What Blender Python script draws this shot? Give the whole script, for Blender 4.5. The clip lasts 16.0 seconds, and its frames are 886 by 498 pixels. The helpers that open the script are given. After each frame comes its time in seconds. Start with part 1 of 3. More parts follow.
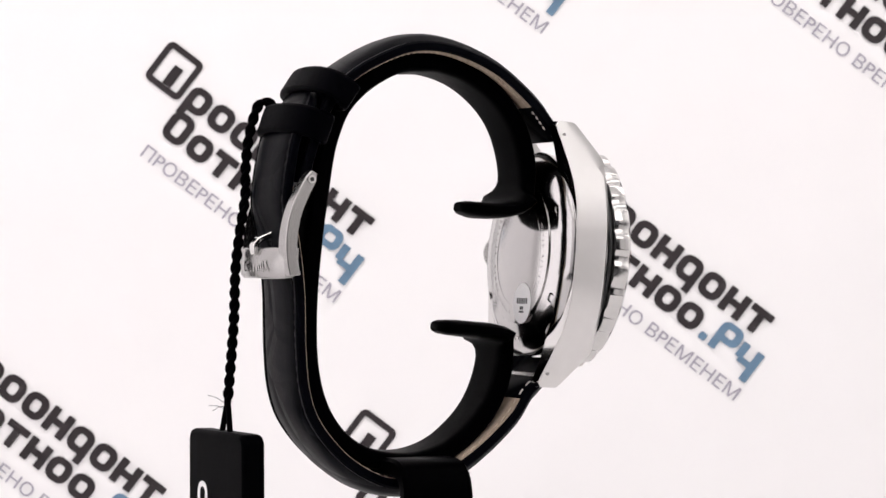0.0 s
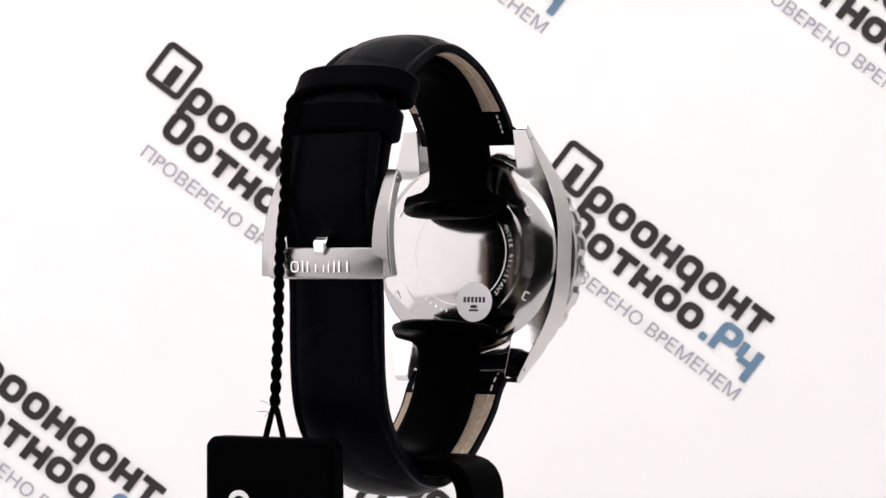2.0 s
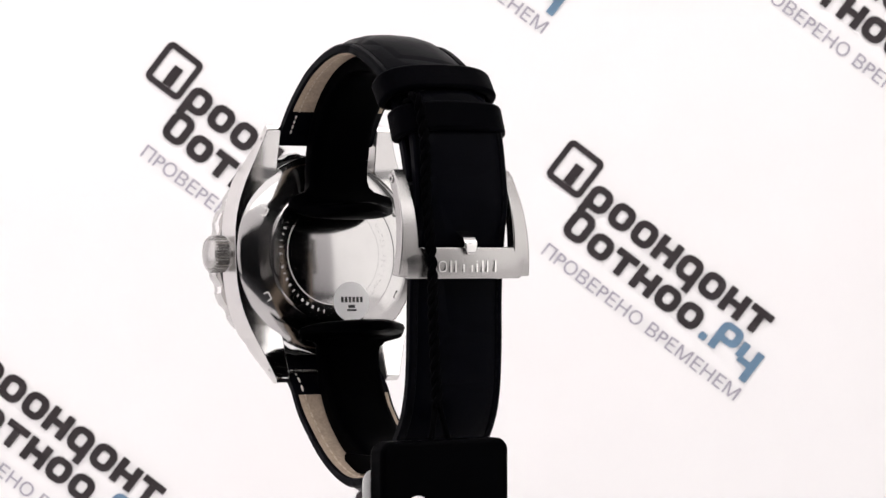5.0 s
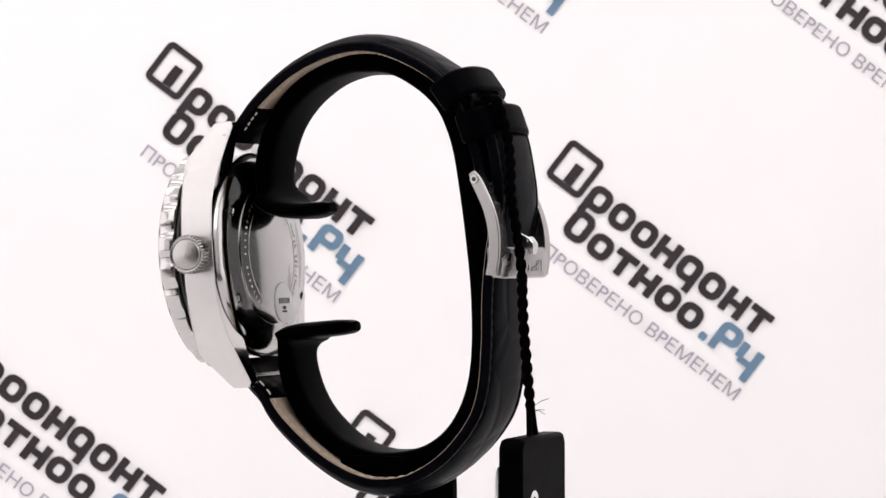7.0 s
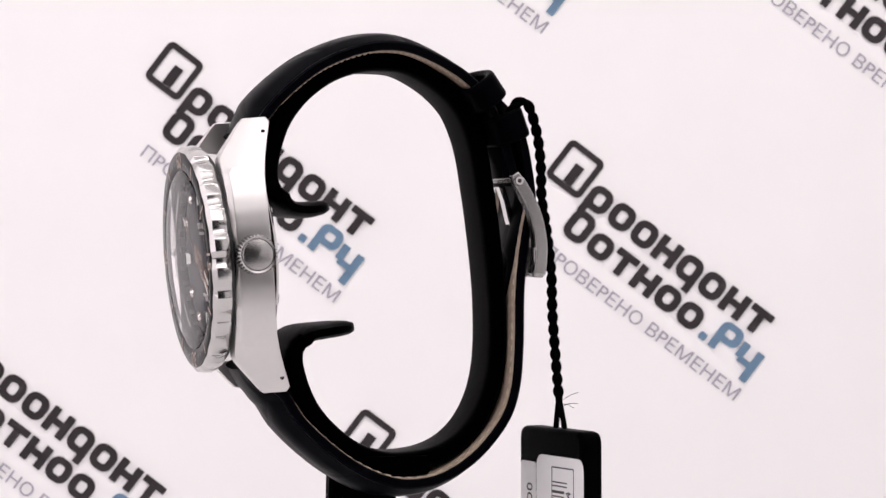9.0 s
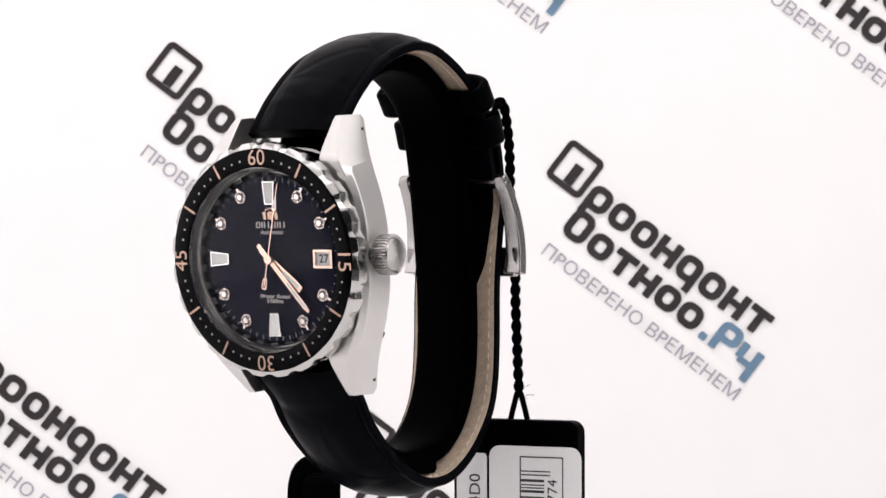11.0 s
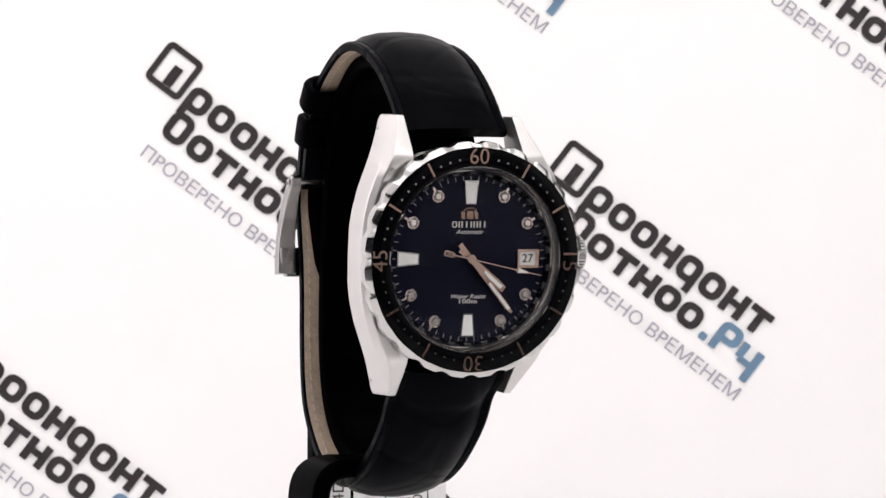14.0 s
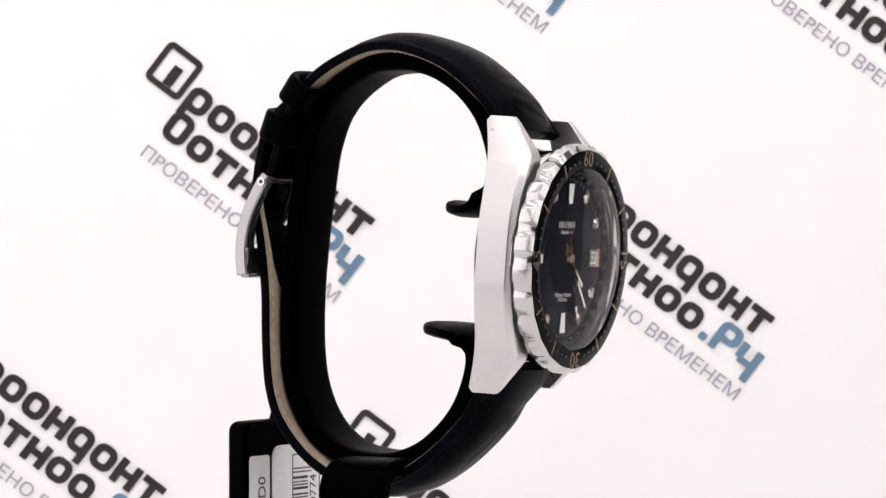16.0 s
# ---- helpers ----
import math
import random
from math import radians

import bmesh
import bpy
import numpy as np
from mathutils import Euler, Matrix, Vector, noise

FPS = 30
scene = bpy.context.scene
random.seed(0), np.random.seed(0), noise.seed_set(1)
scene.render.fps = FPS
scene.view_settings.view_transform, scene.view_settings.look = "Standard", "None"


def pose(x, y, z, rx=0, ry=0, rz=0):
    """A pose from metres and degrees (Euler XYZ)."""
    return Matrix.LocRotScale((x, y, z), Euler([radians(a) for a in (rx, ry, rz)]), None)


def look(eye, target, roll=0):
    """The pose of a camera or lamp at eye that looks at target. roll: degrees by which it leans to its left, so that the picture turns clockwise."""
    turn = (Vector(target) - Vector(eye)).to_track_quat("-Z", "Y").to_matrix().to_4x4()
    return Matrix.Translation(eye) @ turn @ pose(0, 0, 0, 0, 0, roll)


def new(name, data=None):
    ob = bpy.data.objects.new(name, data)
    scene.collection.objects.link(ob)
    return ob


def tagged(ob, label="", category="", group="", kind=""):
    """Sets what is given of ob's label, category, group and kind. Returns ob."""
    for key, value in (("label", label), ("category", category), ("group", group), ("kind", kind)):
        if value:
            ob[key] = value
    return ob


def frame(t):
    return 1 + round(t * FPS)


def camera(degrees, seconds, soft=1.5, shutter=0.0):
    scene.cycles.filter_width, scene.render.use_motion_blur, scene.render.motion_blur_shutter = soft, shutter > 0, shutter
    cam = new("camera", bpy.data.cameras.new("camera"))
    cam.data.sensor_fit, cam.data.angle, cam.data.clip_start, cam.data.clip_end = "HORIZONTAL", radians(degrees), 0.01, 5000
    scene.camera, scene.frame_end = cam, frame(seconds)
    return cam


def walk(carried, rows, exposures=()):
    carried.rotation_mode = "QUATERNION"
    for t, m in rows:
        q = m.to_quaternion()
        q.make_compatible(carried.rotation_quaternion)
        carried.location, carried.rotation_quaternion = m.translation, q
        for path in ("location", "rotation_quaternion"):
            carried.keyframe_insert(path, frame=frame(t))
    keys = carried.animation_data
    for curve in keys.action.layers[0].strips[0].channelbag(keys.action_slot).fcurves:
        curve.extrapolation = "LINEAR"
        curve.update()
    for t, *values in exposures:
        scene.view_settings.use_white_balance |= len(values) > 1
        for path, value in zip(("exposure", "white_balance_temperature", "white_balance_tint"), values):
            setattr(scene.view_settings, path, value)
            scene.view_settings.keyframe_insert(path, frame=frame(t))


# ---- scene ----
# camera on a tripod, half a metre before the turning display
cam = camera(16.576, 16.0, soft=1.5)
EYE = (0.0, -0.560, 0.0)
AIM = look(EYE, (0.00915, 0.0, -0.00044), -0.085)
cam.data.dof.use_dof, cam.data.dof.focus_distance, cam.data.dof.aperture_fstop = True, 0.535, 140.0
walk(cam, [(0.0, AIM), (16.0, AIM)],
     [(0.0, -0.16, 6500, 11), (1.5, -0.1, 6500, 10), (4.0, -0.1, 6500, 10), (7.0, -0.15, 6500, 11), (8.0, -0.29, 6500, 15), (9.0, -0.28, 6500, 15), (10.5, -0.15, 6500, 11.5),
      (11.5, -0.1, 6500, 9.5), (15.5, -0.1, 6500, 9.5), (16.0, -0.13, 6500, 10.5)])

# world and lights: an added ambient level and unseen fill lamps
world = bpy.data.worlds.new("added_ambient")
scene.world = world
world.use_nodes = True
# even surround, added as fill and to grey the reflection of the side gap
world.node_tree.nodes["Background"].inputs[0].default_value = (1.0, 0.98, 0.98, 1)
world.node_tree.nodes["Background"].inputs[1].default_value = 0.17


def fill_lamp(name, at, target, w, h, watts, color=(1, 1, 1)):
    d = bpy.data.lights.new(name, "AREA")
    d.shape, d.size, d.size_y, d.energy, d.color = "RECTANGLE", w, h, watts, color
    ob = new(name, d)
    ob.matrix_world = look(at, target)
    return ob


# unseen area lamps, added to brighten the board, the dial and the steel
fill_lamp("fill_lamp_top", (0, -0.22, 0.49), (0, -0.02, 0), 0.8, 0.42, 1.35, (1, 0.972, 0.965))
fill_lamp("fill_lamp_side", (-0.495, -0.10, 0.20), (0.0, -0.10, 0.20), 0.68, 0.56, 1.35, (1, 0.945, 0.975))
fill_lamp("fill_lamp_side", (0.495, -0.16, 0.20), (0.0, -0.16, 0.20), 0.32, 0.56, 0.5, (1, 0.985, 0.955))
fill_lamp("fill_lamp_rear", (0.05, 0.05, 0.47), (0.05, 0.30, 0.02), 0.86, 0.12, 1.2, (1, 0.974, 0.962))
fill_lamp("fill_lamp_front", (0.10, -0.43, 0.36), (0.0, 0.0, 0.0), 0.66, 0.2, 1.05, (1, 0.972, 0.968))
scene.view_settings.exposure = 0.0

MM = 0.001
X0 = -0.6          # the watch's plane of symmetry beside the turning axis, mm


# ---- materials ----
def mat(name, color, rough=0.5, metal=0.0, vary=0.15, scale=300.0, bump=0.0, bump_scale=None, fine=4.0, spec=0.5,
        stretch=None, rough_vary=0.1, kind="noise"):
    m = bpy.data.materials.new(name)
    m.use_nodes = True
    nt = m.node_tree
    b = nt.nodes["Principled BSDF"]
    b.inputs["Roughness"].default_value, b.inputs["Metallic"].default_value = rough, metal
    b.inputs["Specular IOR Level"].default_value = spec
    tc = nt.nodes.new("ShaderNodeTexCoord")
    src = tc.outputs["Object"]
    if stretch:
        mp = nt.nodes.new("ShaderNodeMapping")
        mp.inputs["Scale"].default_value = stretch
        nt.links.new(src, mp.inputs[0])
        src = mp.outputs[0]
    n1, n2 = nt.nodes.new("ShaderNodeTexNoise"), nt.nodes.new("ShaderNodeTexNoise")
    for n, s in ((n1, scale), (n2, scale * fine)):
        n.inputs["Scale"].default_value, n.inputs["Detail"].default_value = s, 4
        nt.links.new(src, n.inputs["Vector"])
    mix = nt.nodes.new("ShaderNodeMath")
    mix.operation = "MULTIPLY_ADD"
    mix.inputs[1].default_value = 0.5
    nt.links.new(n1.outputs[0], mix.inputs[0])
    hal = nt.nodes.new("ShaderNodeMath")
    hal.operation = "MULTIPLY"
    hal.inputs[1].default_value = 0.5
    nt.links.new(n2.outputs[0], hal.inputs[0])
    nt.links.new(hal.outputs[0], mix.inputs[2])
    ramp = nt.nodes.new("ShaderNodeValToRGB")
    ramp.color_ramp.elements[0].position, ramp.color_ramp.elements[1].position = 0.3, 0.7
    ramp.color_ramp.elements[0].color = (*[c * (1 - vary) for c in color], 1)
    ramp.color_ramp.elements[1].color = (*[min(1, c * (1 + vary)) for c in color], 1)
    nt.links.new(mix.outputs[0], ramp.inputs[0])
    nt.links.new(ramp.outputs[0], b.inputs["Base Color"])
    mr = nt.nodes.new("ShaderNodeMapRange")
    mr.inputs["To Min"].default_value = max(0.02, rough - rough_vary)
    mr.inputs["To Max"].default_value = min(1, rough + rough_vary)
    nt.links.new(mix.outputs[0], mr.inputs[0])
    nt.links.new(mr.outputs[0], b.inputs["Roughness"])
    if bump:
        bp = nt.nodes.new("ShaderNodeBump")
        bp.inputs["Strength"].default_value, bp.inputs["Distance"].default_value = bump, 0.0003
        if kind == "scales":
            v = nt.nodes.new("ShaderNodeTexVoronoi")
            v.feature = "DISTANCE_TO_EDGE"
            v.inputs["Scale"].default_value = bump_scale
            nt.links.new(src, v.inputs["Vector"])
            r = nt.nodes.new("ShaderNodeMapRange")
            r.inputs["From Max"].default_value = 0.12
            nt.links.new(v.outputs["Distance"], r.inputs[0])
            add = nt.nodes.new("ShaderNodeMath")
            add.operation = "MULTIPLY_ADD"
            add.inputs[1].default_value = 0.175
            nt.links.new(mix.outputs[0], add.inputs[0])
            nt.links.new(r.outputs[0], add.inputs[2])
            nt.links.new(add.outputs[0], bp.inputs["Height"])
        else:
            nt.links.new(mix.outputs[0], bp.inputs["Height"])
        nt.links.new(bp.outputs[0], b.inputs["Normal"])
    return m


def glass(name):
    """Thin clear glass: straight through, with a faint mirror that grows towards the rim of sight."""
    m = bpy.data.materials.new(name)
    m.use_nodes = True
    nt = m.node_tree
    nt.nodes.remove(nt.nodes["Principled BSDF"])
    clear, mirror, mix, fres = (nt.nodes.new(k) for k in ("ShaderNodeBsdfTransparent", "ShaderNodeBsdfGlossy", "ShaderNodeMixShader", "ShaderNodeFresnel"))
    fres.inputs["IOR"].default_value = 1.4
    mirror.inputs["Roughness"].default_value = 0.03
    coat = nt.nodes.new("ShaderNodeMath")  # anti-reflective coating
    coat.operation, coat.use_clamp = "SUBTRACT", True
    coat.inputs[1].default_value = 0.021
    nt.links.new(fres.outputs[0], coat.inputs[0])
    nt.links.new(coat.outputs[0], mix.inputs[0])
    nt.links.new(clear.outputs[0], mix.inputs[1])
    nt.links.new(mirror.outputs[0], mix.inputs[2])
    nt.links.new(mix.outputs[0], nt.nodes["Material Output"].inputs[0])
    return m


M_LEATHER = mat("black_leather", (0.0008, 0.0009, 0.0020), 0.36, 0, 0.3, 500, 0.35, 80, kind="scales", spec=0.02)
M_LEATHER_PLAIN = mat("plain_black_leather", (0.0005, 0.0005, 0.0011), 0.42, 0, 0.3, 700, 0.3, spec=0.009)
M_LINING = mat("tan_lining", (0.42, 0.33, 0.25), 0.75, 0, 0.22, 500, 0.3)
M_THREAD_BLACK = mat("black_thread", (0.0015, 0.0015, 0.0022), 0.7, 0, 0.2, 2000, spec=0.04)
M_THREAD_WHITE = mat("pale_thread", (0.7, 0.66, 0.6), 0.7, 0, 0.2, 2000)
M_THREAD_TAN = mat("tan_thread", (0.52, 0.43, 0.34), 0.7, 0, 0.3, 2000)
M_FLANK = mat("fine_satin_steel", (0.60, 0.585, 0.575), 0.36, 1, 0.025, 120, rough_vary=0.03)
M_BRUSHED = mat("brushed_steel", (0.38, 0.37, 0.362), 0.27, 1, 0.01, 150, rough_vary=0.01)
M_POLISHED = mat("polished_steel", (0.66, 0.65, 0.64), 0.08, 1, 0.03, 200, rough_vary=0.03)
M_BEZEL = mat("bezel_steel", (0.53, 0.52, 0.51), 0.15, 1, 0.04, 200, rough_vary=0.04)
M_BACK = mat("satin_steel", (0.46, 0.45, 0.445), 0.11, 1, 0.03, 100, rough_vary=0.03)
M_INSERT = mat("black_bezel_insert", (0.001, 0.001, 0.0016), 0.10, 0, 0.1, 200, rough_vary=0.03, spec=0.05)
M_DIAL = mat("navy_sunburst_dial", (0.0038, 0.0042, 0.014), 0.32, 0.4, 0.05, 200, rough_vary=0.02, spec=0.12)
M_ROSE = mat("rose_gold", (0.80, 0.58, 0.47), 0.16, 1, 0.06, 500)
M_ROSE_PRINT = mat("rose_print", (0.38, 0.26, 0.205), 0.09, 1.0, 0.08, 500)
M_DOT = mat("pale_print", (0.72, 0.69, 0.67), 0.5, 0, 0.08, 500)
M_TICK = mat("grey_tick_print", (0.30, 0.29, 0.29), 0.5, 0, 0.08, 500)
M_FLANGE_MARK = mat("dim_grey_print", (0.055, 0.055, 0.06), 0.4, 0.5, 0.1, 500)
M_ETCH = mat("etched_steel", (0.47, 0.46, 0.455), 0.15, 1, 0.05, 500)
M_FLANGE = mat("dark_flange", (0.005, 0.005, 0.008), 0.2, 0.3, 0.1, 500)
M_DOT_METAL = mat("silver_dot", (0.28, 0.27, 0.26), 0.09, 1.0, 0.05, 500)
M_SETTING = mat("pale_rose_silver", (0.84, 0.74, 0.69), 0.14, 1, 0.08, 900)
M_LUME = mat("white_lume", (0.93, 0.93, 0.9), 0.5, 0, 0.05, 500)
M_WHITE = mat("white_paper", (0.82, 0.81, 0.81), 0.55, 0, 0.03, 200)
M_INK = mat("black_ink", (0.02, 0.02, 0.022), 0.5, 0, 0.1, 400)
M_STONE = mat("clear_crystal_stone", (0.9, 0.84, 0.80), 0.08, 0.75, 0.1, 2000)
M_PLASTIC = mat("black_plastic", (0.0004, 0.0004, 0.0006), 0.36, 0, 0.2, 300, 0.05, spec=0.004)
M_TAG = mat("black_card_plastic", (0.0005, 0.0005, 0.0008), 0.4, 0, 0.2, 300, 0.05, spec=0.008)
M_CORD = mat("black_cord", (0.0007, 0.0007, 0.001), 0.7, 0, 0.3, 2500, 0.5, spec=0.01)
# near-black colour for the shade inside gaps, notches and pin holes
M_DARK = mat("recess_shade", (0.02, 0.02, 0.02), 0.5, 0, 0.1, 400)
M_BOARD = mat("white_printed_board", (0.86, 0.845, 0.845), 0.6, 0, 0.012, 12)
M_PRINT = mat("dark_brown_print", (0.015, 0.009, 0.011), 0.5, 0, 0.15, 200)
M_PRINT_BLUE = mat("blue_print", (0.12, 0.21, 0.31), 0.5, 0, 0.08, 200)
M_PRINT_GREY = mat("lilac_grey_print", (0.36, 0.34, 0.40), 0.5, 0, 0.08, 200)
M_CLOTH = mat("unseen_white_cloth", (0.82, 0.81, 0.81), 0.8, 0, 0.02, 20)
# dark colour stands in for the unlit room behind the camera
M_ROOM = mat("unlit_room_grey", (0.035, 0.035, 0.04), 0.8, 0, 0.1, 5)
M_GLASS = glass("watch_glass")


# ---- mesh helpers ----
def part(name, bm, material, parent=None, label="", smooth=True, bevel=0.0, m=None):
    """Links a bmesh, in millimetres, as one mesh object under a thing or a part."""
    if m is not None:
        bm.transform(m)
    bmesh.ops.recalc_face_normals(bm, faces=bm.faces)
    bmesh.ops.scale(bm, vec=(MM, MM, MM), verts=bm.verts)
    me = bpy.data.meshes.new(name)
    bm.to_mesh(me)
    bm.free()
    me.materials.append(material)
    if smooth:
        me.shade_smooth()
        me.set_sharp_from_angle(angle=radians(35))
    ob = new(name, me)
    ob.parent = parent
    if bevel:
        b = ob.modifiers.new("bevel", "BEVEL")
        b.width, b.segments, b.limit_method, b.angle_limit = bevel * MM, 2, "ANGLE", radians(35)
    if label:
        tagged(ob, label)
    return ob


def box(bm, lo, hi, m=None):
    v = [bm.verts.new((x, y, z)) for z in (lo[2], hi[2]) for y in (lo[1], hi[1]) for x in (lo[0], hi[0])]
    for f in ((0, 2, 3, 1), (4, 5, 7, 6), (0, 1, 5, 4), (2, 6, 7, 3), (0, 4, 6, 2), (1, 3, 7, 5)):
        bm.faces.new([v[i] for i in f])
    if m is not None:
        bmesh.ops.transform(bm, matrix=m, verts=v)
    return v


def prism(bm, outline, z0, z1, m=None):
    a = [bm.verts.new((x, y, z0)) for x, y in outline]
    b = [bm.verts.new((x, y, z1)) for x, y in outline]
    n = len(a)
    bm.faces.new(a[::-1])
    bm.faces.new(b)
    for i in range(n):
        bm.faces.new((a[i], a[(i + 1) % n], b[(i + 1) % n], b[i]))
    if m is not None:
        bmesh.ops.transform(bm, matrix=m, verts=a + b)


def spin(bm, profile, n=96, radius=None, closed=True, caps=True):
    """Turns (r, z) pairs round the z axis. radius(r, angle, k) may reshape single rings."""
    rings = []
    for i in range(n):
        a = 2 * math.pi * i / n
        ring = []
        for k, (r, z) in enumerate(profile):
            rr = radius(r, a, k) if radius else r
            ring.append(bm.verts.new((rr * math.cos(a), rr * math.sin(a), z)))
        rings.append(ring)
    for i in range(n):
        p, q = rings[i], rings[(i + 1) % n]
        for k in range(len(profile) - (0 if closed else 1)):
            j = (k + 1) % len(profile)
            bm.faces.new((p[k], q[k], q[j], p[j]))
    if not closed and caps:
        bm.faces.new([r[0] for r in rings])
        bm.faces.new([r[-1] for r in rings])


def loft(bm, sections, caps=True):
    """Joins closed rings of equal length."""
    rings = [[bm.verts.new(p) for p in s] for s in sections]
    n = len(rings[0])
    for a, b in zip(rings, rings[1:]):
        for i in range(n):
            bm.faces.new((a[i], a[(i + 1) % n], b[(i + 1) % n], b[i]))
    if caps:
        bm.faces.new(rings[0][::-1])
        bm.faces.new(rings[-1])


def spline(points, n):
    """n evenly spaced points on a Catmull-Rom curve."""
    p = [Vector(q) for q in points]
    p = [p[0] * 2 - p[1], *p, p[-1] * 2 - p[-2]]
    dense = []
    for i in range(1, len(p) - 2):
        for k in range(24):
            t = k / 24
            a, b, c, d = p[i - 1:i + 3]
            dense.append(0.5 * (2 * b + (c - a) * t + (2 * a - 5 * b + 4 * c - d) * t * t + (3 * b - a - 3 * c + d) * t ** 3))
    dense.append(p[-2])
    run = [0.0]
    for a, b in zip(dense, dense[1:]):
        run.append(run[-1] + (b - a).length)
    out, j = [], 0
    for i in range(n):
        want = run[-1] * i / (n - 1)
        while j < len(run) - 2 and run[j + 1] < want:
            j += 1
        f = (want - run[j]) / max(1e-9, run[j + 1] - run[j])
        out.append(dense[j].lerp(dense[j + 1], min(1, max(0, f))))
    return out


def tube(bm, path, r, sides=8):
    """A round cord along 3D points."""
    up, rings = Vector((1, 0, 0)), []
    for i, c in enumerate(path):
        d = (path[min(i + 1, len(path) - 1)] - path[max(i - 1, 0)]).normalized()
        if abs(d.dot(up)) > 0.9:
            up = Vector((0, 1, 0))
        u = d.cross(up).normalized()
        v = d.cross(u)
        rings.append([c + r * (math.cos(a) * u + math.sin(a) * v) for a in (2 * math.pi * k / sides for k in range(sides))])
    loft(bm, rings)


def rounded(w, h, r, n=5, cx=0.0, cy=0.0):
    out = []
    for sx, sy, a0 in ((1, 1, 0), (-1, 1, 90), (-1, -1, 180), (1, -1, 270)):
        for k in range(n + 1):
            a = radians(a0 + 90 * k / n)
            out.append((cx + sx * (w / 2 - r) + r * math.cos(a), cy + sy * (h / 2 - r) + r * math.sin(a)))
    return out


def frame_ring(bm, outer, inner, z0, z1, m=None):
    """A flat ring between two outlines with the same number of points."""
    n, vs = len(outer), []
    for pts, z in ((outer, z0), (outer, z1), (inner, z1), (inner, z0)):
        vs.append([bm.verts.new((x, y, z)) for x, y in pts])
    for k in range(4):
        a, b = vs[k], vs[(k + 1) % 4]
        for i in range(n):
            bm.faces.new((a[i], a[(i + 1) % n], b[(i + 1) % n], b[i]))
    if m is not None:
        bmesh.ops.transform(bm, matrix=m, verts=[v for r in vs for v in r])


def lettering(bm, text, size, m, depth=0.05, shear=0.0, spacing=1.0, width=None, bold=0.0):
    """Text in the built-in font, centred, as flat solid letters; width fits its length in mm."""
    cu = bpy.data.curves.new("lettering", "FONT")
    cu.body, cu.size, cu.align_x, cu.align_y = text, size, "CENTER", "CENTER"
    cu.extrude, cu.shear, cu.space_character, cu.resolution_u, cu.offset = depth, shear, spacing, 3, bold
    ob = bpy.data.objects.new("lettering", cu)
    scene.collection.objects.link(ob)
    me = ob.to_mesh()
    old = set(bm.verts)
    bm.from_mesh(me)
    vs = [v for v in bm.verts if v not in old]
    if width:
        xs = [v.co.x for v in vs]
        k = width / (max(xs) - min(xs))
        for v in vs:
            v.co.x *= k
    bmesh.ops.transform(bm, matrix=m, verts=vs)
    ob.to_mesh_clear()
    bpy.data.objects.remove(ob)
    bpy.data.curves.remove(cu)


def T(x, y, z):
    return Matrix.Translation((x, y, z))


def R(deg, axis="Z"):
    return Matrix.Rotation(radians(deg), 4, axis)


def empty(name, label, category, group=""):
    return tagged(new(name), label, category, group)

# ---- setting: a printed board behind the display, unseen white panels round it ----
FLOOR = -92.0


def slab(name, lo, hi, material, label, parent=None):
    bm = bmesh.new()
    box(bm, lo, hi)
    return tagged(part(name, bm, material, parent, smooth=False), label, kind="structure")


# dark floor added in front so the dial and bezel reflect black
slab("floor_room", (-1200, -1500, FLOOR - 20), (1200, -260, FLOOR), M_ROOM, "unseen dark floor added to keep front reflections dark")
slab("floor", (-1200, -260, FLOOR - 20), (1200, 320, FLOOR), M_CLOTH, "white matte tabletop under the display stand")
# unseen sides and top, added as reflectors; the east gap darkens reflections
slab("wall_west", (-520, -460, FLOOR), (-500, 300, 520), M_CLOTH, "unseen white cloth side of an assumed tent")
slab("wall_east", (500, -460, FLOOR), (520, 60, 520), M_CLOTH, "unseen white side panel, cut short to darken side reflections")
slab("ceiling", (-520, -460, 520), (520, 320, 540), M_CLOTH, "unseen white cloth top of an assumed tent")
slab("wall_south", (-1200, -1500, FLOOR), (1200, -1480, 1400), M_ROOM, "unseen dark wall behind the camera, for dark reflections")

# unseen reflectors added in front; the opening between them keeps reflections dark
slab("bounce_front_west", (-500, -460, FLOOR), (-300, -450, 520), M_CLOTH, "unseen white front panel added to brighten reflections")
slab("bounce_front_east", (300, -460, FLOOR), (500, -450, 520), M_CLOTH, "unseen white front panel added to brighten reflections")
slab("bounce_front_top", (-300, -460, 190), (300, -450, 520), M_CLOTH, "unseen white panel above the lens, added for reflections")

BOARD_Y = 300.0
board = slab("backdrop_board", (-500, BOARD_Y, FLOOR), (500, BOARD_Y + 8, 520), M_BOARD,
             "white glossy backdrop board with slanting dark and blue print")
U = 1 / 6.258        # print unit, mm


def to_board(px, py):
    """Board frame of a print start: x along the slanting line, y up, z towards the display."""
    x, z = (px - 696.1) * U, (436.8 - py) * U
    base = Matrix(((1, 0, 0, x), (0, 0, -1, BOARD_Y - 0.3), (0, 1, 0, z), (0, 0, 0, 1)))
    return base @ R(-SLANT) @ Matrix.Scale(U, 4)


SLANT = 37.4


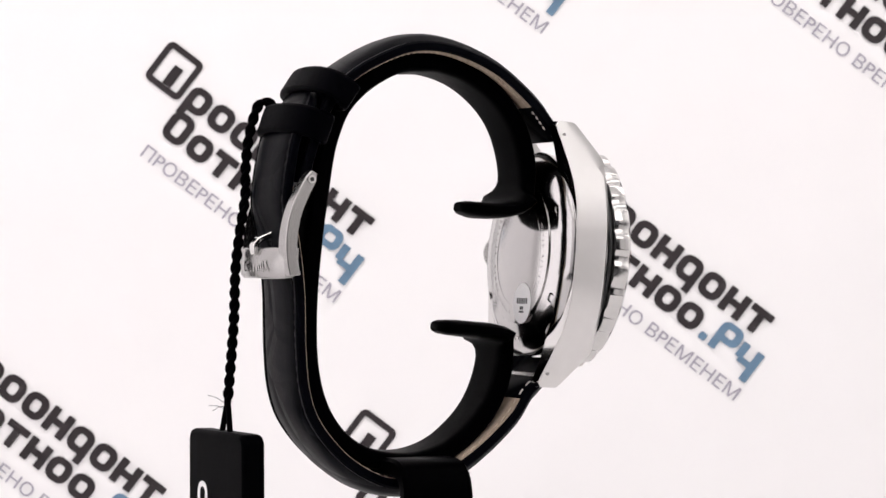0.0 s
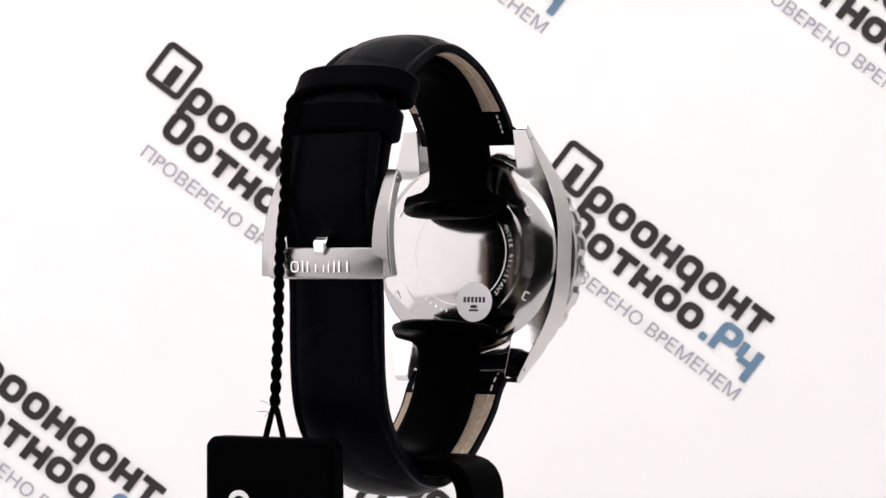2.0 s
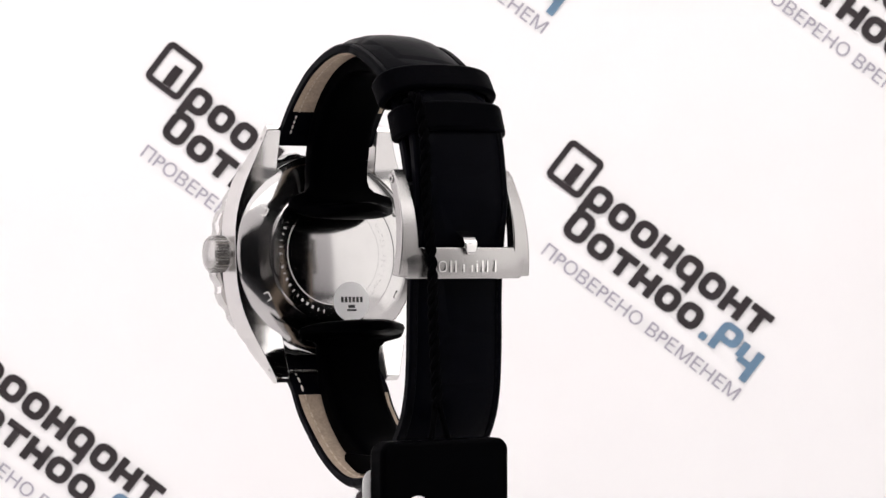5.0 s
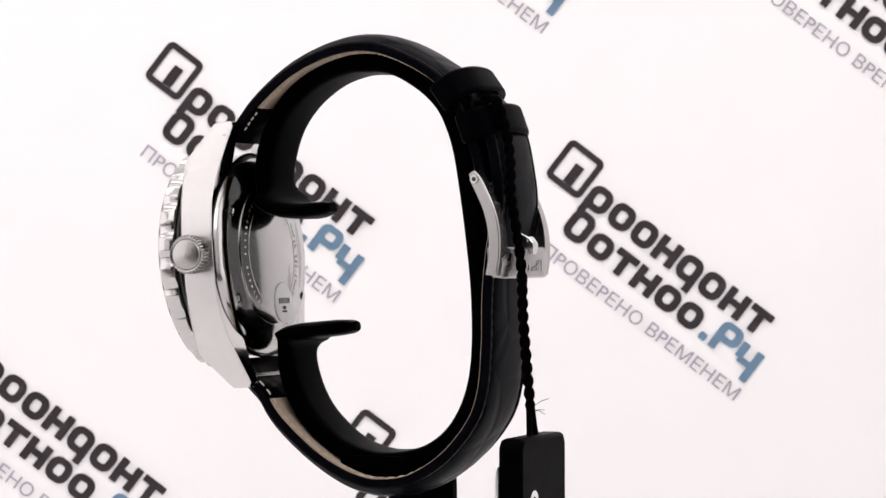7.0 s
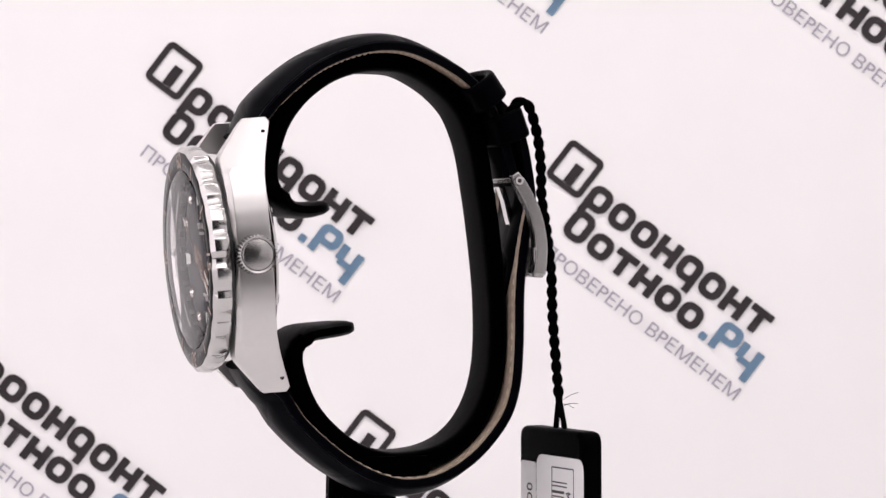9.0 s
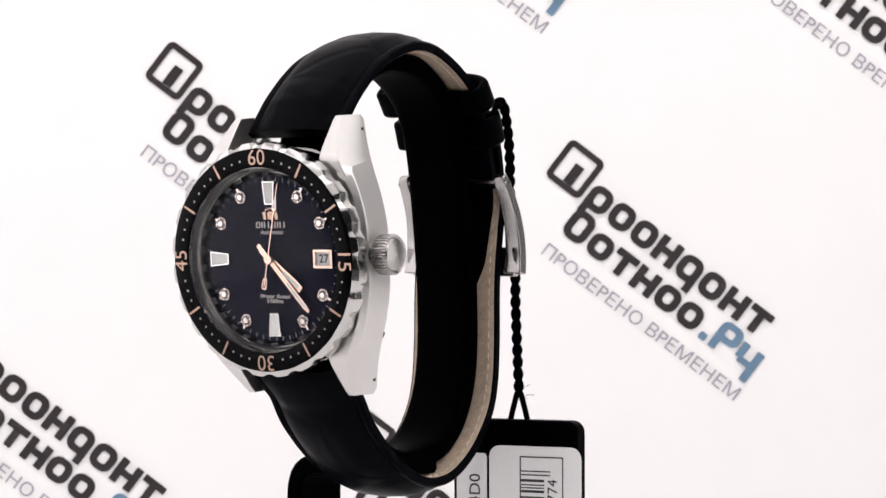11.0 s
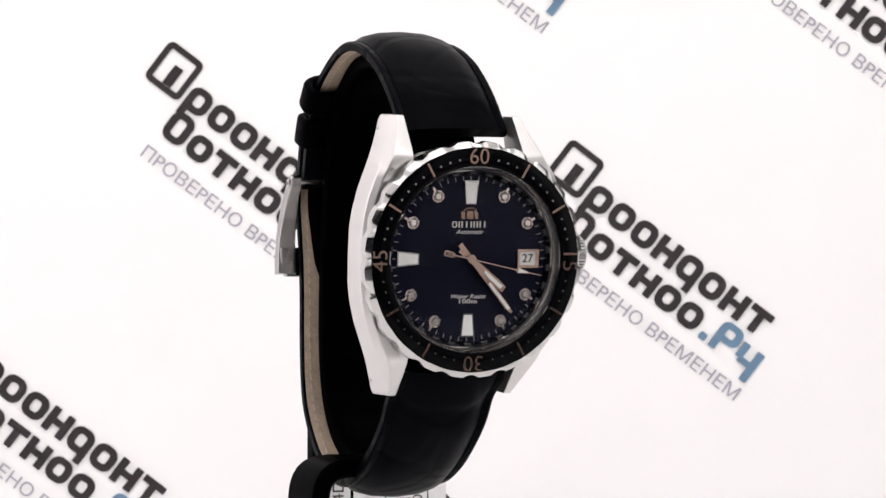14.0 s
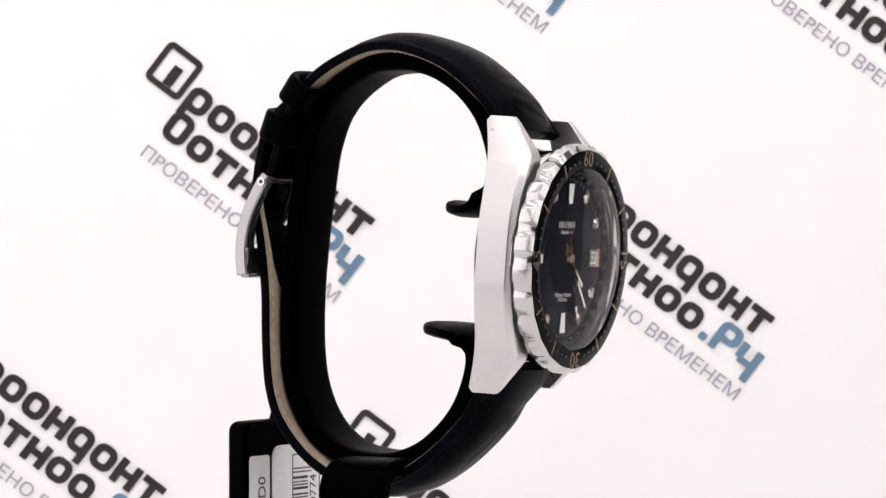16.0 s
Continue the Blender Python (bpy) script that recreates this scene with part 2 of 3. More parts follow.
def print_shapes(bm, m, items, base, low, cap):
    """Plain shapes in a row: o a ring, p and d rings with a tail, h two bars joined, t a topped bar, u a short and a
    long bar, . a dot, O and P tall rings."""
    def bar(x0, x1, y0, y1, top=1.5):
        prism(bm, rounded(x1 - x0, y1 - y0, 1.5, 2, (x0 + x1) / 2, (y0 + y1) / 2), 0.1, top, m)

    for kind, u, w in items:
        h = cap if kind in "OP" else low
        if kind in "oOpd":
            frame_ring(bm, rounded(w, h, 18, 6, u + w / 2, base + h / 2), rounded(w - 28, h - 25, 6, 6, u + w / 2, base + h / 2), 0, 1, m)
            if kind in "pd":
                x = u if kind == "p" else u + w - 14
                bar(x, x + 14, base - 15, base + h - 14)
        elif kind == "P":
            frame_ring(bm, rounded(w, h * 0.66, 15, 6, u + w / 2, base + h * 0.67), rounded(w - 28, h * 0.66 - 23, 5, 6, u + w / 2, base + h * 0.67), 0, 1, m)
            bar(u, u + 14.5, base, base + h * 0.6)
        elif kind == ".":
            prism(bm, rounded(14, 14, 3, 2, u + w / 2, base + 7), 0, 1, m)
        elif kind == "t":
            bar(u, u + w, base + h - 13, base + h)
            bar(u + w / 2 - 7, u + w / 2 + 7, base, base + h - 11, 2.0)
        elif kind == "u":
            bar(u, u + 14.5, base + h * 0.35, base + h)
            bar(u + w - 14.5, u + w, base - 15, base + h)
            bar(u + 8, u + w - 8, base + h * 0.2, base + h * 0.45, 2.0)
        else:
            bar(u, u + 14.5, base, base + h)
            bar(u + w - 14.5, u + w, base, base + h)
            bar(u + 13, u + w - 13, base + h / 2 - 6, base + h / 2 + 6, 2.0)


def print_block(px, py):
    m = to_board(px, py)
    bm = bmesh.new()
    frame_ring(bm, rounded(76, 82, 12, 5, -40, 154), rounded(54, 60, 4, 5, -40, 154), 0, 1, m)
    prism(bm, rounded(18, 39, 1, 2, -36, 144.2), 0.1, 1.5, m)
    part("emblem", bm, M_PRINT, board, "dark brown rounded square emblem", smooth=False)
    bm = bmesh.new()
    print_shapes(bm, m, [(k, 5 + i * 50.3, 45) for i, k in enumerate("poohdoht")], 113, 47, 47)
    print_shapes(bm, m, [("O", 5, 46)] + [(k, 57 + i * 50, 45) for i, k in enumerate("othoo")], 49, 45, 57)
    part("wordmark", bm, M_PRINT, board, "dark brown heavy wordmark shapes", smooth=False)
    bm = bmesh.new()
    print_shapes(bm, m, [(".", 312, 14), ("P", 334, 46), ("u", 384, 45)], 49, 45, 57)
    part("wordmark_end", bm, M_PRINT_BLUE, board, "steel blue wordmark shapes", smooth=False)
    bm = bmesh.new()
    lettering(bm, "ПPОВЕPЕНО ВPЕМЕНЕМ", 34, m @ T(217, 8, 0.5), 0.0, width=430)
    part("slogan", bm, M_PRINT_GREY, board, "thin grey capital lettering", smooth=False)


for a, b in ((0, 0), (1, 0), (0, 1), (2, -1), (1, -1), (-1, 1), (-1, 0), (-1, 2), (1, 1), (2, 0), (0, -1), (3, -2), (0, 2)):
    print_block(248 + 708.5 * a + 340 * b, 272 + 174.5 * a + 650 * b)

# ---- the wristwatch ----
watch = empty("wristwatch", "steel automatic diver's wristwatch with navy dial on black leather strap", "wristwatch")
TILT = radians(4.5)
HEAD = Matrix(((1, 0, 0, X0), (0, -math.sin(TILT), -math.cos(TILT), -35.4), (0, math.cos(TILT), -math.sin(TILT), -2.1), (0, 0, 0, 1)))
HEAD_M = HEAD.copy()
HEAD_M.translation = HEAD.translation * MM


def head(name, bm, material, label="", parent=None, smooth=True, bevel=0.0):
    return part(name, bm, material, parent or watch, label, smooth, bevel, HEAD)


def steps(x, table):
    """Straight-line table look-up."""
    for (a, u), (b, v) in zip(table, table[1:]):
        if x <= b:
            return u + (v - u) * max(0, (x - a)) / (b - a)
    return table[-1][1]


# case: barrel and the two flanks that run out into lugs
bm = bmesh.new()
spin(bm, [(14.0, -7.4), (18.6, -7.4), (19.0, -7.0), (19.0, -1.2), (18.6, -0.8), (14.0, -0.8)], 96)
case = head("case", bm, M_POLISHED, "polished steel watch case")
OUT = [(0, 19.5), (5, 19.4), (8, 18.95), (11, 18.2), (13.7, 17.2), (16, 16.2), (18.6, 15.1), (22.5, 13.7), (24.5, 13.1)]
RIDGE = [(0, -1.8), (15.0, -1.8), (22.6, -8.6), (24.5, -9.4)]
INN = [(0, 15.5), (9, 14.6), (13, 12.5), (15.5, 10.5), (24.5, 10.35)]
TOP = [(0, -0.9), (17.5, -0.9), (18.6, -1.4), (23.9, -5.6), (24.5, -6.3)]
BOT = [(0, -7.8), (10, -7.9), (14, -8.2), (17, -8.8), (20, -9.6), (23.6, -10.7), (24.5, -10.1)]
for side in (1, -1):
    bm = bmesh.new()
    secs = []
    for k in range(57):
        w = -24.5 + 49 * k / 56
        a = abs(w)
        xi, xo, zt, zb = steps(a, INN), steps(a, OUT), steps(a, TOP), steps(a, BOT)
        c = min(steps(a, [(0, 1.0), (15, 1.2), (24.5, 1.5)]), (xo - xi) * 0.6)
        zr = max(min(zt - 0.6, steps(a, RIDGE)), zb + 0.3)
        secs.append([(side * xi, w, zb), (side * xo, w, zb), (side * xo, w, zr), (side * (xo - c), w, zt), (side * xi, w, zt)])
    loft(bm, secs)
    fl = head("case_flank", bm, M_FLANK, "brushed steel flank with two lugs", case, bevel=0.15)
    fl.data.materials.append(M_POLISHED)      # the undersides are mirror polished
    for p in list(fl.data.polygons)[:280:5]:
        p.material_index = 1
# spring bars between the lugs
for s in (1, -1):
    bm = bmesh.new()
    tube(bm, [Vector((-9.8, s * 22.4, -9.0)), Vector((9.8, s * 22.4, -9.0))], 0.4)
    head("spring_bar", bm, M_BRUSHED)


# bezel: an edge of broad lands with twenty-four scooped notches
def hollow(r, a, k):
    d = abs((math.degrees(a) + 7.5) % 15 - 7.5) / 4.1
    return r - (0.5 * (1 - d * d) * (0.5 if k == 5 else 1.0) if k in (2, 3, 4, 5) and d < 1 else 0.0)


bm = bmesh.new()
spin(bm, [(16.1, -0.6), (18.6, -0.3), (20.3, -0.1), (20.6, 0.9), (20.5, 2.5), (19.7, 3.1), (19.35, 3.25), (19.3, 3.05), (16.1, 3.05)], 480, hollow)
bezel = head("bezel", bm, M_BEZEL, "polished steel bezel with scalloped edge")
bezel.data.set_sharp_from_angle(angle=radians(24))
bm = bmesh.new()
spin(bm, [(16.15, 2.9), (19.4, 2.9), (19.5, 3.18), (19.3, 3.3), (16.5, 3.3), (16.15, 3.2)], 128)
insert = head("bezel_insert", bm, M_INSERT, "glossy black bezel insert")
for txt, a in (("60", 0), ("15", 90), ("30", 180), ("45", 270)):
    bm = bmesh.new()
    lettering(bm, txt, 3.9, R(-a) @ T(0, 17.8, 3.33), 0.02, width=3.6 if txt != "15" else 3.1)
    head("numeral", bm, M_ROSE_PRINT, "rose gold numeral", insert, smooth=False)
for k in range(60):
    bm = bmesh.new()
    a = 6 * k
    if k % 15 == 0 or (k + 1) % 15 == 0 or (k - 1) % 15 == 0:
        bm.free()
        continue
    if k % 5 == 0:
        box(bm, (-0.2, 16.5, 3.31), (0.2, 19.15, 3.35), R(-a))
        head("minute_bar", bm, M_ROSE_PRINT, "", insert, smooth=False)
    else:
        prism(bm, rounded(0.42, 0.42, 0.2, 2, 0, 17.6), 3.31, 3.35, R(-a))
        head("minute_dot", bm, M_DOT_METAL, "", insert, smooth=False)

# dark ring puts the shade between bezel and case into colour
bm = bmesh.new()
spin(bm, [(16.2, -0.9), (19.3, -0.9), (19.3, -0.4), (16.2, -0.4)], 96)
head("bezel_gap_shade", bm, M_DARK, "dark ring painted as shade in the gap under the bezel", bezel)
# dial, flange and glass
bm = bmesh.new()
prism(bm, [(14.9 * math.cos(2 * math.pi * i / 96), 14.9 * math.sin(2 * math.pi * i / 96)) for i in range(96)], -0.4, 0.0)
dial = head("dial", bm, M_DIAL, "navy blue sunburst dial", bevel=0)
bm = bmesh.new()
spin(bm, [(14.6, 0.0), (15.6, 1.9), (16.14, 2.4), (16.14, -0.3), (14.6, -0.3)], 120)
flange = head("dial_flange", bm, M_FLANGE, "dark ring with pale blocks round the dial")
# steel ring added in place of the reflections along the glass edge
bm = bmesh.new()
spin(bm, [(15.12, 1.2), (15.5, 2.1), (16.08, 2.6), (16.12, 2.42), (15.5, 1.6)], 120)
head("glass_rim", bm, M_POLISHED, "thin polished ring standing in for the bright glass edge", flange)
for k in range(60):
    bm = bmesh.new()
    box(bm, (-0.07, 13.65 if k % 5 else 13.75, 0.0), (0.07, 14.35, 0.05), R(-6 * k))
    head("minute_tick", bm, M_TICK, "", dial, smooth=False)
    if k % 2 == 0:
        bm = bmesh.new()
        v = box(bm, (-0.55, 14.72, 0.25), (0.55, 15.12, 1.02), R(-6 * k))
        head("flange_block", bm, M_FLANGE_MARK, "", flange, smooth=False)
for a in (0, 180, 270):
    bm = bmesh.new()
    frame_ring(bm, [(-1.35, 13.6), (-0.95, 9.5), (0.95, 9.5), (1.35, 13.6)], [(-1.1, 13.35), (-0.75, 9.75), (0.75, 9.75), (1.1, 13.35)], 0, 0.45, R(-a))
    head("hour_marker", bm, M_POLISHED, "polished applied hour marker", dial, smooth=False)
    bm = bmesh.new()
    prism(bm, [(-1.1, 13.35), (-0.75, 9.75), (0.75, 9.75), (1.1, 13.35)], 0.02, 0.4, R(-a))
    head("lume", bm, M_LUME, "white luminous fill", dial, smooth=False)
for k in (1, 2, 4, 5, 7, 8, 10, 11):
    bm = bmesh.new()
    m = R(-30 * k) @ T(0, 12.5, 0)
    frame_ring(bm, rounded(2.15, 2.15, 1.07, 5), rounded(1.95, 1.95, 0.97, 5), 0, 0.4, m)
    for q in range(4):
        prism(bm, rounded(0.3, 0.3, 0.14, 2, 0.95 * math.cos(q * 1.571 + 0.785), 0.95 * math.sin(q * 1.571 + 0.785)), 0, 0.6, m)
    box(bm, (-0.2, 1.0, 0), (0.2, 1.7, 0.25), m)
    head("stone_setting", bm, M_SETTING, "pale rose setting", dial, smooth=False)
    bm = bmesh.new()
    bmesh.ops.create_cone(bm, segments=8, radius1=0.98, radius2=0.5, depth=0.4, cap_ends=True, matrix=m @ T(0, 0, 0.5))
    head("stone", bm, M_STONE, "small clear cut stone", dial, smooth=False)
# date window
bm = bmesh.new()
frame_ring(bm, [(9.15, -1.6), (13.2, -1.6), (13.2, 1.65), (9.15, 1.65)], [(9.6, -1.15), (12.75, -1.15), (12.75, 1.2), (9.6, 1.2)], 0, 0.5)
head("date_window", bm, M_ROSE, "framed date window", dial, smooth=False)
bm = bmesh.new()
box(bm, (9.6, -1.15, 0.01), (12.75, 1.2, 0.12))
head("date_plate", bm, M_WHITE, "white date disc", dial, smooth=False)
bm = bmesh.new()
lettering(bm, "27", 2.1, T(11.2, 0.0, 0.16), 0.02, bold=0.02)
head("date_number", bm, M_INK, "black number", dial, smooth=False)
# dial printing: the maker's mark as plain shapes
bm = bmesh.new()
for i in range(6):
    u = -2.85 + i * 1.14
    if i == 0:
        frame_ring(bm, rounded(0.95, 1.15, 0.4, 3, u, 5.95), rounded(0.5, 0.75, 0.2, 3, u, 5.95), 0, 0.06)
    else:
        for dx in ((-0.28, 0.28) if i in (1, 3, 4) else (0.0,)):
            box(bm, (u + dx - 0.13, 5.4, 0), (u + dx + 0.13, 6.5, 0.06))
head("maker_bars", bm, M_DOT, "pale maker's mark", dial, smooth=False)
bm = bmesh.new()
for dx in (-1.25, 1.25):
    prism(bm, [(dx - 0.35, 6.9), (dx + 0.35, 6.9), (dx + 0.25, 8.1), (dx - 0.5, 8.3)], 0, 0.1)
prism(bm, rounded(1.3, 1.4, 0.3, 3, 0, 7.6), 0, 0.12)
for i in range(5):
    a = radians(50 + 20 * i)
    prism(bm, rounded(0.35, 0.35, 0.15, 2, 1.6 * math.cos(a), 7.3 + 1.55 * math.sin(a)), 0, 0.1)
head("maker_crest", bm, M_ROSE_PRINT, "small rose gold crest", dial, smooth=False)
for txt, y, w, sh in (("Automatic", 4.65, 5.2, 0.3), ("Water Resist", -6.6, 6.6, 0.3), ("100m", -7.45, 3.4, 0.0)):
    bm = bmesh.new()
    lettering(bm, txt, 1.05, T(0, y, 0.03), 0.02, shear=sh, width=w, bold=0.01)
    head("dial_text", bm, M_DOT, "small pale dial lettering", dial, smooth=False)
# hands
def hand(name, z, outline, inlay, label):
    bm = bmesh.new()
    prism(bm, outline, z, z + 0.16)
    bmesh.ops.create_cone(bm, segments=24, radius1=0.85, radius2=0.8, depth=0.2, cap_ends=True, matrix=T(0, 0, z + 0.1))
    ob = part(name, bm, M_ROSE, watch, label, smooth=False)
    if inlay:
        bm = bmesh.new()
        prism(bm, inlay, z + 0.1, z + 0.2)
        part("lume", bm, M_LUME, ob, "pale luminous strip", smooth=False)
    return ob


hour_hand = hand("hour_hand", 0.75, [(-0.5, -2.6), (0.5, -2.6), (0.55, 0), (0.75, 6.5), (0.6, 8.4), (-0.6, 8.4), (-0.75, 6.5), (-0.55, 0)],
                 [(-0.3, 3.5), (0.3, 3.5), (0.35, 7.8), (-0.35, 7.8)], "rose gold hour hand")
minute_hand = hand("minute_hand", 1.05, [(-0.45, -3.4), (0.45, -3.4), (0.4, 0), (0.5, 11.0), (0.2, 12.3), (-0.2, 12.3), (-0.5, 11.0), (-0.4, 0)],
                   [(-0.25, 5.5), (0.25, 5.5), (0.25, 11.4), (-0.25, 11.4)], "rose gold minute hand with pale strip")
second_hand = hand("second_hand", 1.4, [(-0.12, -4.8), (0.12, -4.8), (0.1, 8.5), (0.55, 9.0), (0.1, 11.4), (0.07, 13.5), (-0.07, 13.5), (-0.1, 11.4), (-0.55, 9.0), (-0.1, 8.5)],
                   [(-0.4, 9.1), (0.4, 9.1), (0.0, 11.2)], "thin sweep second hand with arrow tip")
bm = bmesh.new()
frame_ring(bm, rounded(1.0, 2.0, 0.3, 3, 0, -4.4), rounded(0.6, 1.5, 0.2, 3, 0, -4.4), 1.4, 1.55)
part("loop", bm, M_ROSE, second_hand, "hollow counterweight", smooth=False)
bm = bmesh.new()
prof = [(16.1, 2.5), (16.1, 3.35)] + [(15.9 * math.cos(radians(a)), 3.4 + 0.75 * math.sin(radians(a))) for a in (8, 20, 35, 50, 65, 80)] + [(0.02, 4.16)]
spin(bm, prof, 96, closed=False, caps=False)
crystal = head("crystal", bm, M_GLASS, "clear domed watch glass")
crystal.visible_shadow = False

# crown
bm = bmesh.new()
CROWN = T(0, 0.4, -4.3) @ R(90, "Y")


spin(bm, [(0.02, 19.0), (2.6, 19.0), (2.6, 20.2), (3.5, 20.4), (3.55, 22.9), (3.2, 23.3), (2.85, 23.15), (2.65, 23.4), (1.4, 23.75), (0.02, 23.85)], 204,
     lambda r, a, k: r - (0.32 if (k in (3, 4) and math.cos(a * 34) < 0) else 0.0))
bm.transform(CROWN)
head("crown", bm, M_BRUSHED, "fluted steel winding crown")

# case back
bm = bmesh.new()
spin(bm, [(0.02, -10.5), (13.0, -10.45), (13.3, -10.3), (13.3, -10.1), (13.6, -10.0), (15.6, -9.75), (17.4, -9.2), (18.7, -8.5), (19.2, -7.9), (19.2, -7.2), (0.02, -7.2)], 96)
back = head("case_back", bm, M_BACK, "satin steel case back")
for k in range(6):
    a = 30 + 60 * k
    bm = bmesh.new()
    frame_ring(bm, rounded(2.0, 1.8, 0.3, 3), rounded(1.5, 1.3, 0.2, 3), -0.2, 0.1, R(a) @ T(16.4, 0, -9.3) @ R(-27, "Y"))
    head("notch_rim", bm, M_POLISHED, "", back)
    # solid dark box paints the shade inside the square notch
    bm = bmesh.new()
    box(bm, (-0.72, -0.62, -0.07), (0.72, 0.62, 0.1), R(a) @ T(16.4, 0, -9.3) @ R(-27, "Y"))
    head("notch_shade", bm, M_DARK, "", back, smooth=False)
bm = bmesh.new()
prism(bm, [(3.8 * math.cos(i * 0.131), 3.8 * math.sin(i * 0.131)) for i in range(48)], -10.62, -10.5, T(-3.4, -9.3, 0))
head("seal_sticker", bm, M_WHITE, "round white paper sticker", back, smooth=False)
bm = bmesh.new()
for i in range(6):
    box(bm, (-2.4 + i * 0.82, -0.1, -10.66), (-1.85 + i * 0.82, 0.95, -10.62), T(-3.4, -9.3, 0))
box(bm, (-1.0, -1.8, -10.66), (1.0, -1.4, -10.62), T(-3.4, -9.3, 0))
box(bm, (-0.7, -1.2, -10.66), (0.7, -0.6, -10.62), T(-3.4, -9.3, 0))
head("sticker_print", bm, M_INK, "dark maker's mark bars", back, smooth=False)

# engraving round the back: one readable run, a circle line, the rest worn
BACK_VIEW = T(0, 0, -10.475) @ R(180, "Y")
for i, ch in enumerate("WATER RESISTANT 100m"):
    if ch == " ":
        continue
    bm = bmesh.new()
    lettering(bm, ch, 1.15, BACK_VIEW @ R(-(62 + 5.1 * i)) @ T(0, 10.9, 0), 0.01)
    head("engraved_letter", bm, M_ETCH, "", back, smooth=False)
bm = bmesh.new()
spin(bm, [(9.75, -10.48), (9.95, -10.48), (9.95, -10.44), (9.75, -10.44)], 72)
head("engraved_circle", bm, M_ETCH, "fine engraved circle", back)
bm = bmesh.new()
random.seed(7)
for i in range(30, 56):
    if random.random() < 0.75:
        w = random.choice((0.35, 0.5, 0.7))
        box(bm, (-w / 3, 11.0, -10.475), (w / 3, 11.6, -10.44), R(i * 360 / 56))
tagged(head("engraved_bars", bm, M_ETCH, "ring of worn engraving", back, smooth=False), kind="stuff")
for sx in (-1, 1):
    for sy in (-1, 1):
        bm = bmesh.new()
        x = sx * (steps(22.0, OUT) - 0.05)
        bmesh.ops.create_cone(bm, segments=16, radius1=0.38, radius2=0.38, depth=0.3, cap_ends=True, matrix=T(x, sy * 21.9, -9.2) @ R(90, "Y"))
        head("lug_hole", bm, M_ETCH, "", case)

# ---- strap ----
def yz(points):
    """Side-view points of the strap loop, in tenths of a millimetre from the axis, to mm."""
    return [Vector((0, y / 10, z / 10)) for y, z in points]


TOP_IN = [(-282, 193), (-274, 205), (-249, 239), (-223, 267), (-187, 298), (-151, 322), (-99, 344), (-47, 355), (4, 352), (56, 333), (107, 304), (143, 270), (171, 222), (190, 172), (201, 135), (207, 112)]
LOW_IN = [(-279, -207), (-262, -228), (-223, -261), (-192, -307), (-140, -356), (-89, -392), (-37, -415), (9, -422), (66, -412), (128, -374), (179, -314), (200, -256),
          (207, -178), (210, -86), (217, -19), (226, 33), (235, 82), (229, 140), (216, 200), (190, 245), (164, 285)]


def droop(x, sag):
    """How far the strap's edges sink beside the narrower cuff."""
    return sag * abs(x) ** 3


def strap(name, pts, widths, thick, label, sags, tip=False):
    """A padded strap: inner line pts, half width and padding thickness along its run."""
    n = 120
    path = spline(yz(pts), n)
    bm, secs = bmesh.new(), []
    nrm = []
    for i, c in enumerate(path):
        d = (path[min(i + 1, n - 1)] - path[max(i - 1, 0)]).normalized()
        out = Vector((0, d.z, -d.y)) if name == "strap_lower" else Vector((0, -d.z, d.y))
        nrm.append(out)
        f = i / (n - 1)
        hw, th = steps(f, widths), steps(f, thick)
        if tip and f > 0.94:
            hw *= math.sqrt(max(0.05, 1 - ((f - 0.94) / 0.06) ** 2))
        edge = min(th, 1.75)
        ring = []
        for x, t in ((-0.97, 0), (-1, 0.2), (-1, edge - 0.35), (-0.96, edge), (-0.86, edge), (-0.84, edge - 0.12), (-0.80, edge + 0.02), (-0.66, edge + (th - edge) * 0.55),
                     (-0.4, edge + (th - edge) * 0.88), (0, th), (0.4, edge + (th - edge) * 0.88), (0.66, edge + (th - edge) * 0.55), (0.80, edge + 0.02), (0.84, edge - 0.12),
                     (0.86, edge), (0.96, edge), (1, edge - 0.35), (1, 0.2), (0.97, 0)):
            ring.append(c + Vector((X0 + hw * x, 0, 0)) + out * (t - droop(x, steps(f, sags))))
        secs.append(ring)
    loft(bm, secs)
    ob = part(name, bm, M_LEATHER, watch, label)
    return ob, path, nrm


def strip(name, path, nrm, i0, i1, hw0, hw1, t0, t1, material, parent, label, sags):
    bm, secs = bmesh.new(), []
    for i in range(i0, i1 + 1):
        f = (i - i0) / (i1 - i0)
        hw = hw0 + (hw1 - hw0) * f
        g = steps(i / 119, sags)
        row = (-1, -0.75, -0.4, 0, 0.4, 0.75, 1)
        secs.append([path[i] + Vector((X0 + s * hw, 0, 0)) + nrm[i] * (t - droop(s, g)) for t, way in ((t0, row), (t1, row[::-1])) for s in way])
    loft(bm, secs)
    return part(name, bm, material, parent, label)


def stitches(path, nrm, i0, i1, hw0, hw1, t, material, parent, label, sags):
    bm = bmesh.new()
    for i in range(i0, i1, 2):
        f = (i - i0) / (i1 - i0)
        hw = hw0 + (hw1 - hw0) * f
        for s in (-1, 1):
            g = t - droop(0.86, steps(i / 119, sags))
            a = path[i] + Vector((X0 + s * hw, 0, 0)) + nrm[i] * g
            b = path[i].lerp(path[i + 1], 1.15) + Vector((X0 + s * hw, 0, 0)) + nrm[i + 1] * g
            mid = (a + b) / 2 + nrm[i] * (0.06 if t > 0 else -0.06)
            tube(bm, [a, mid, b], 0.16, 5)
    ob = part("stitching", bm, material, parent, label)
    return tagged(ob, kind="stuff")


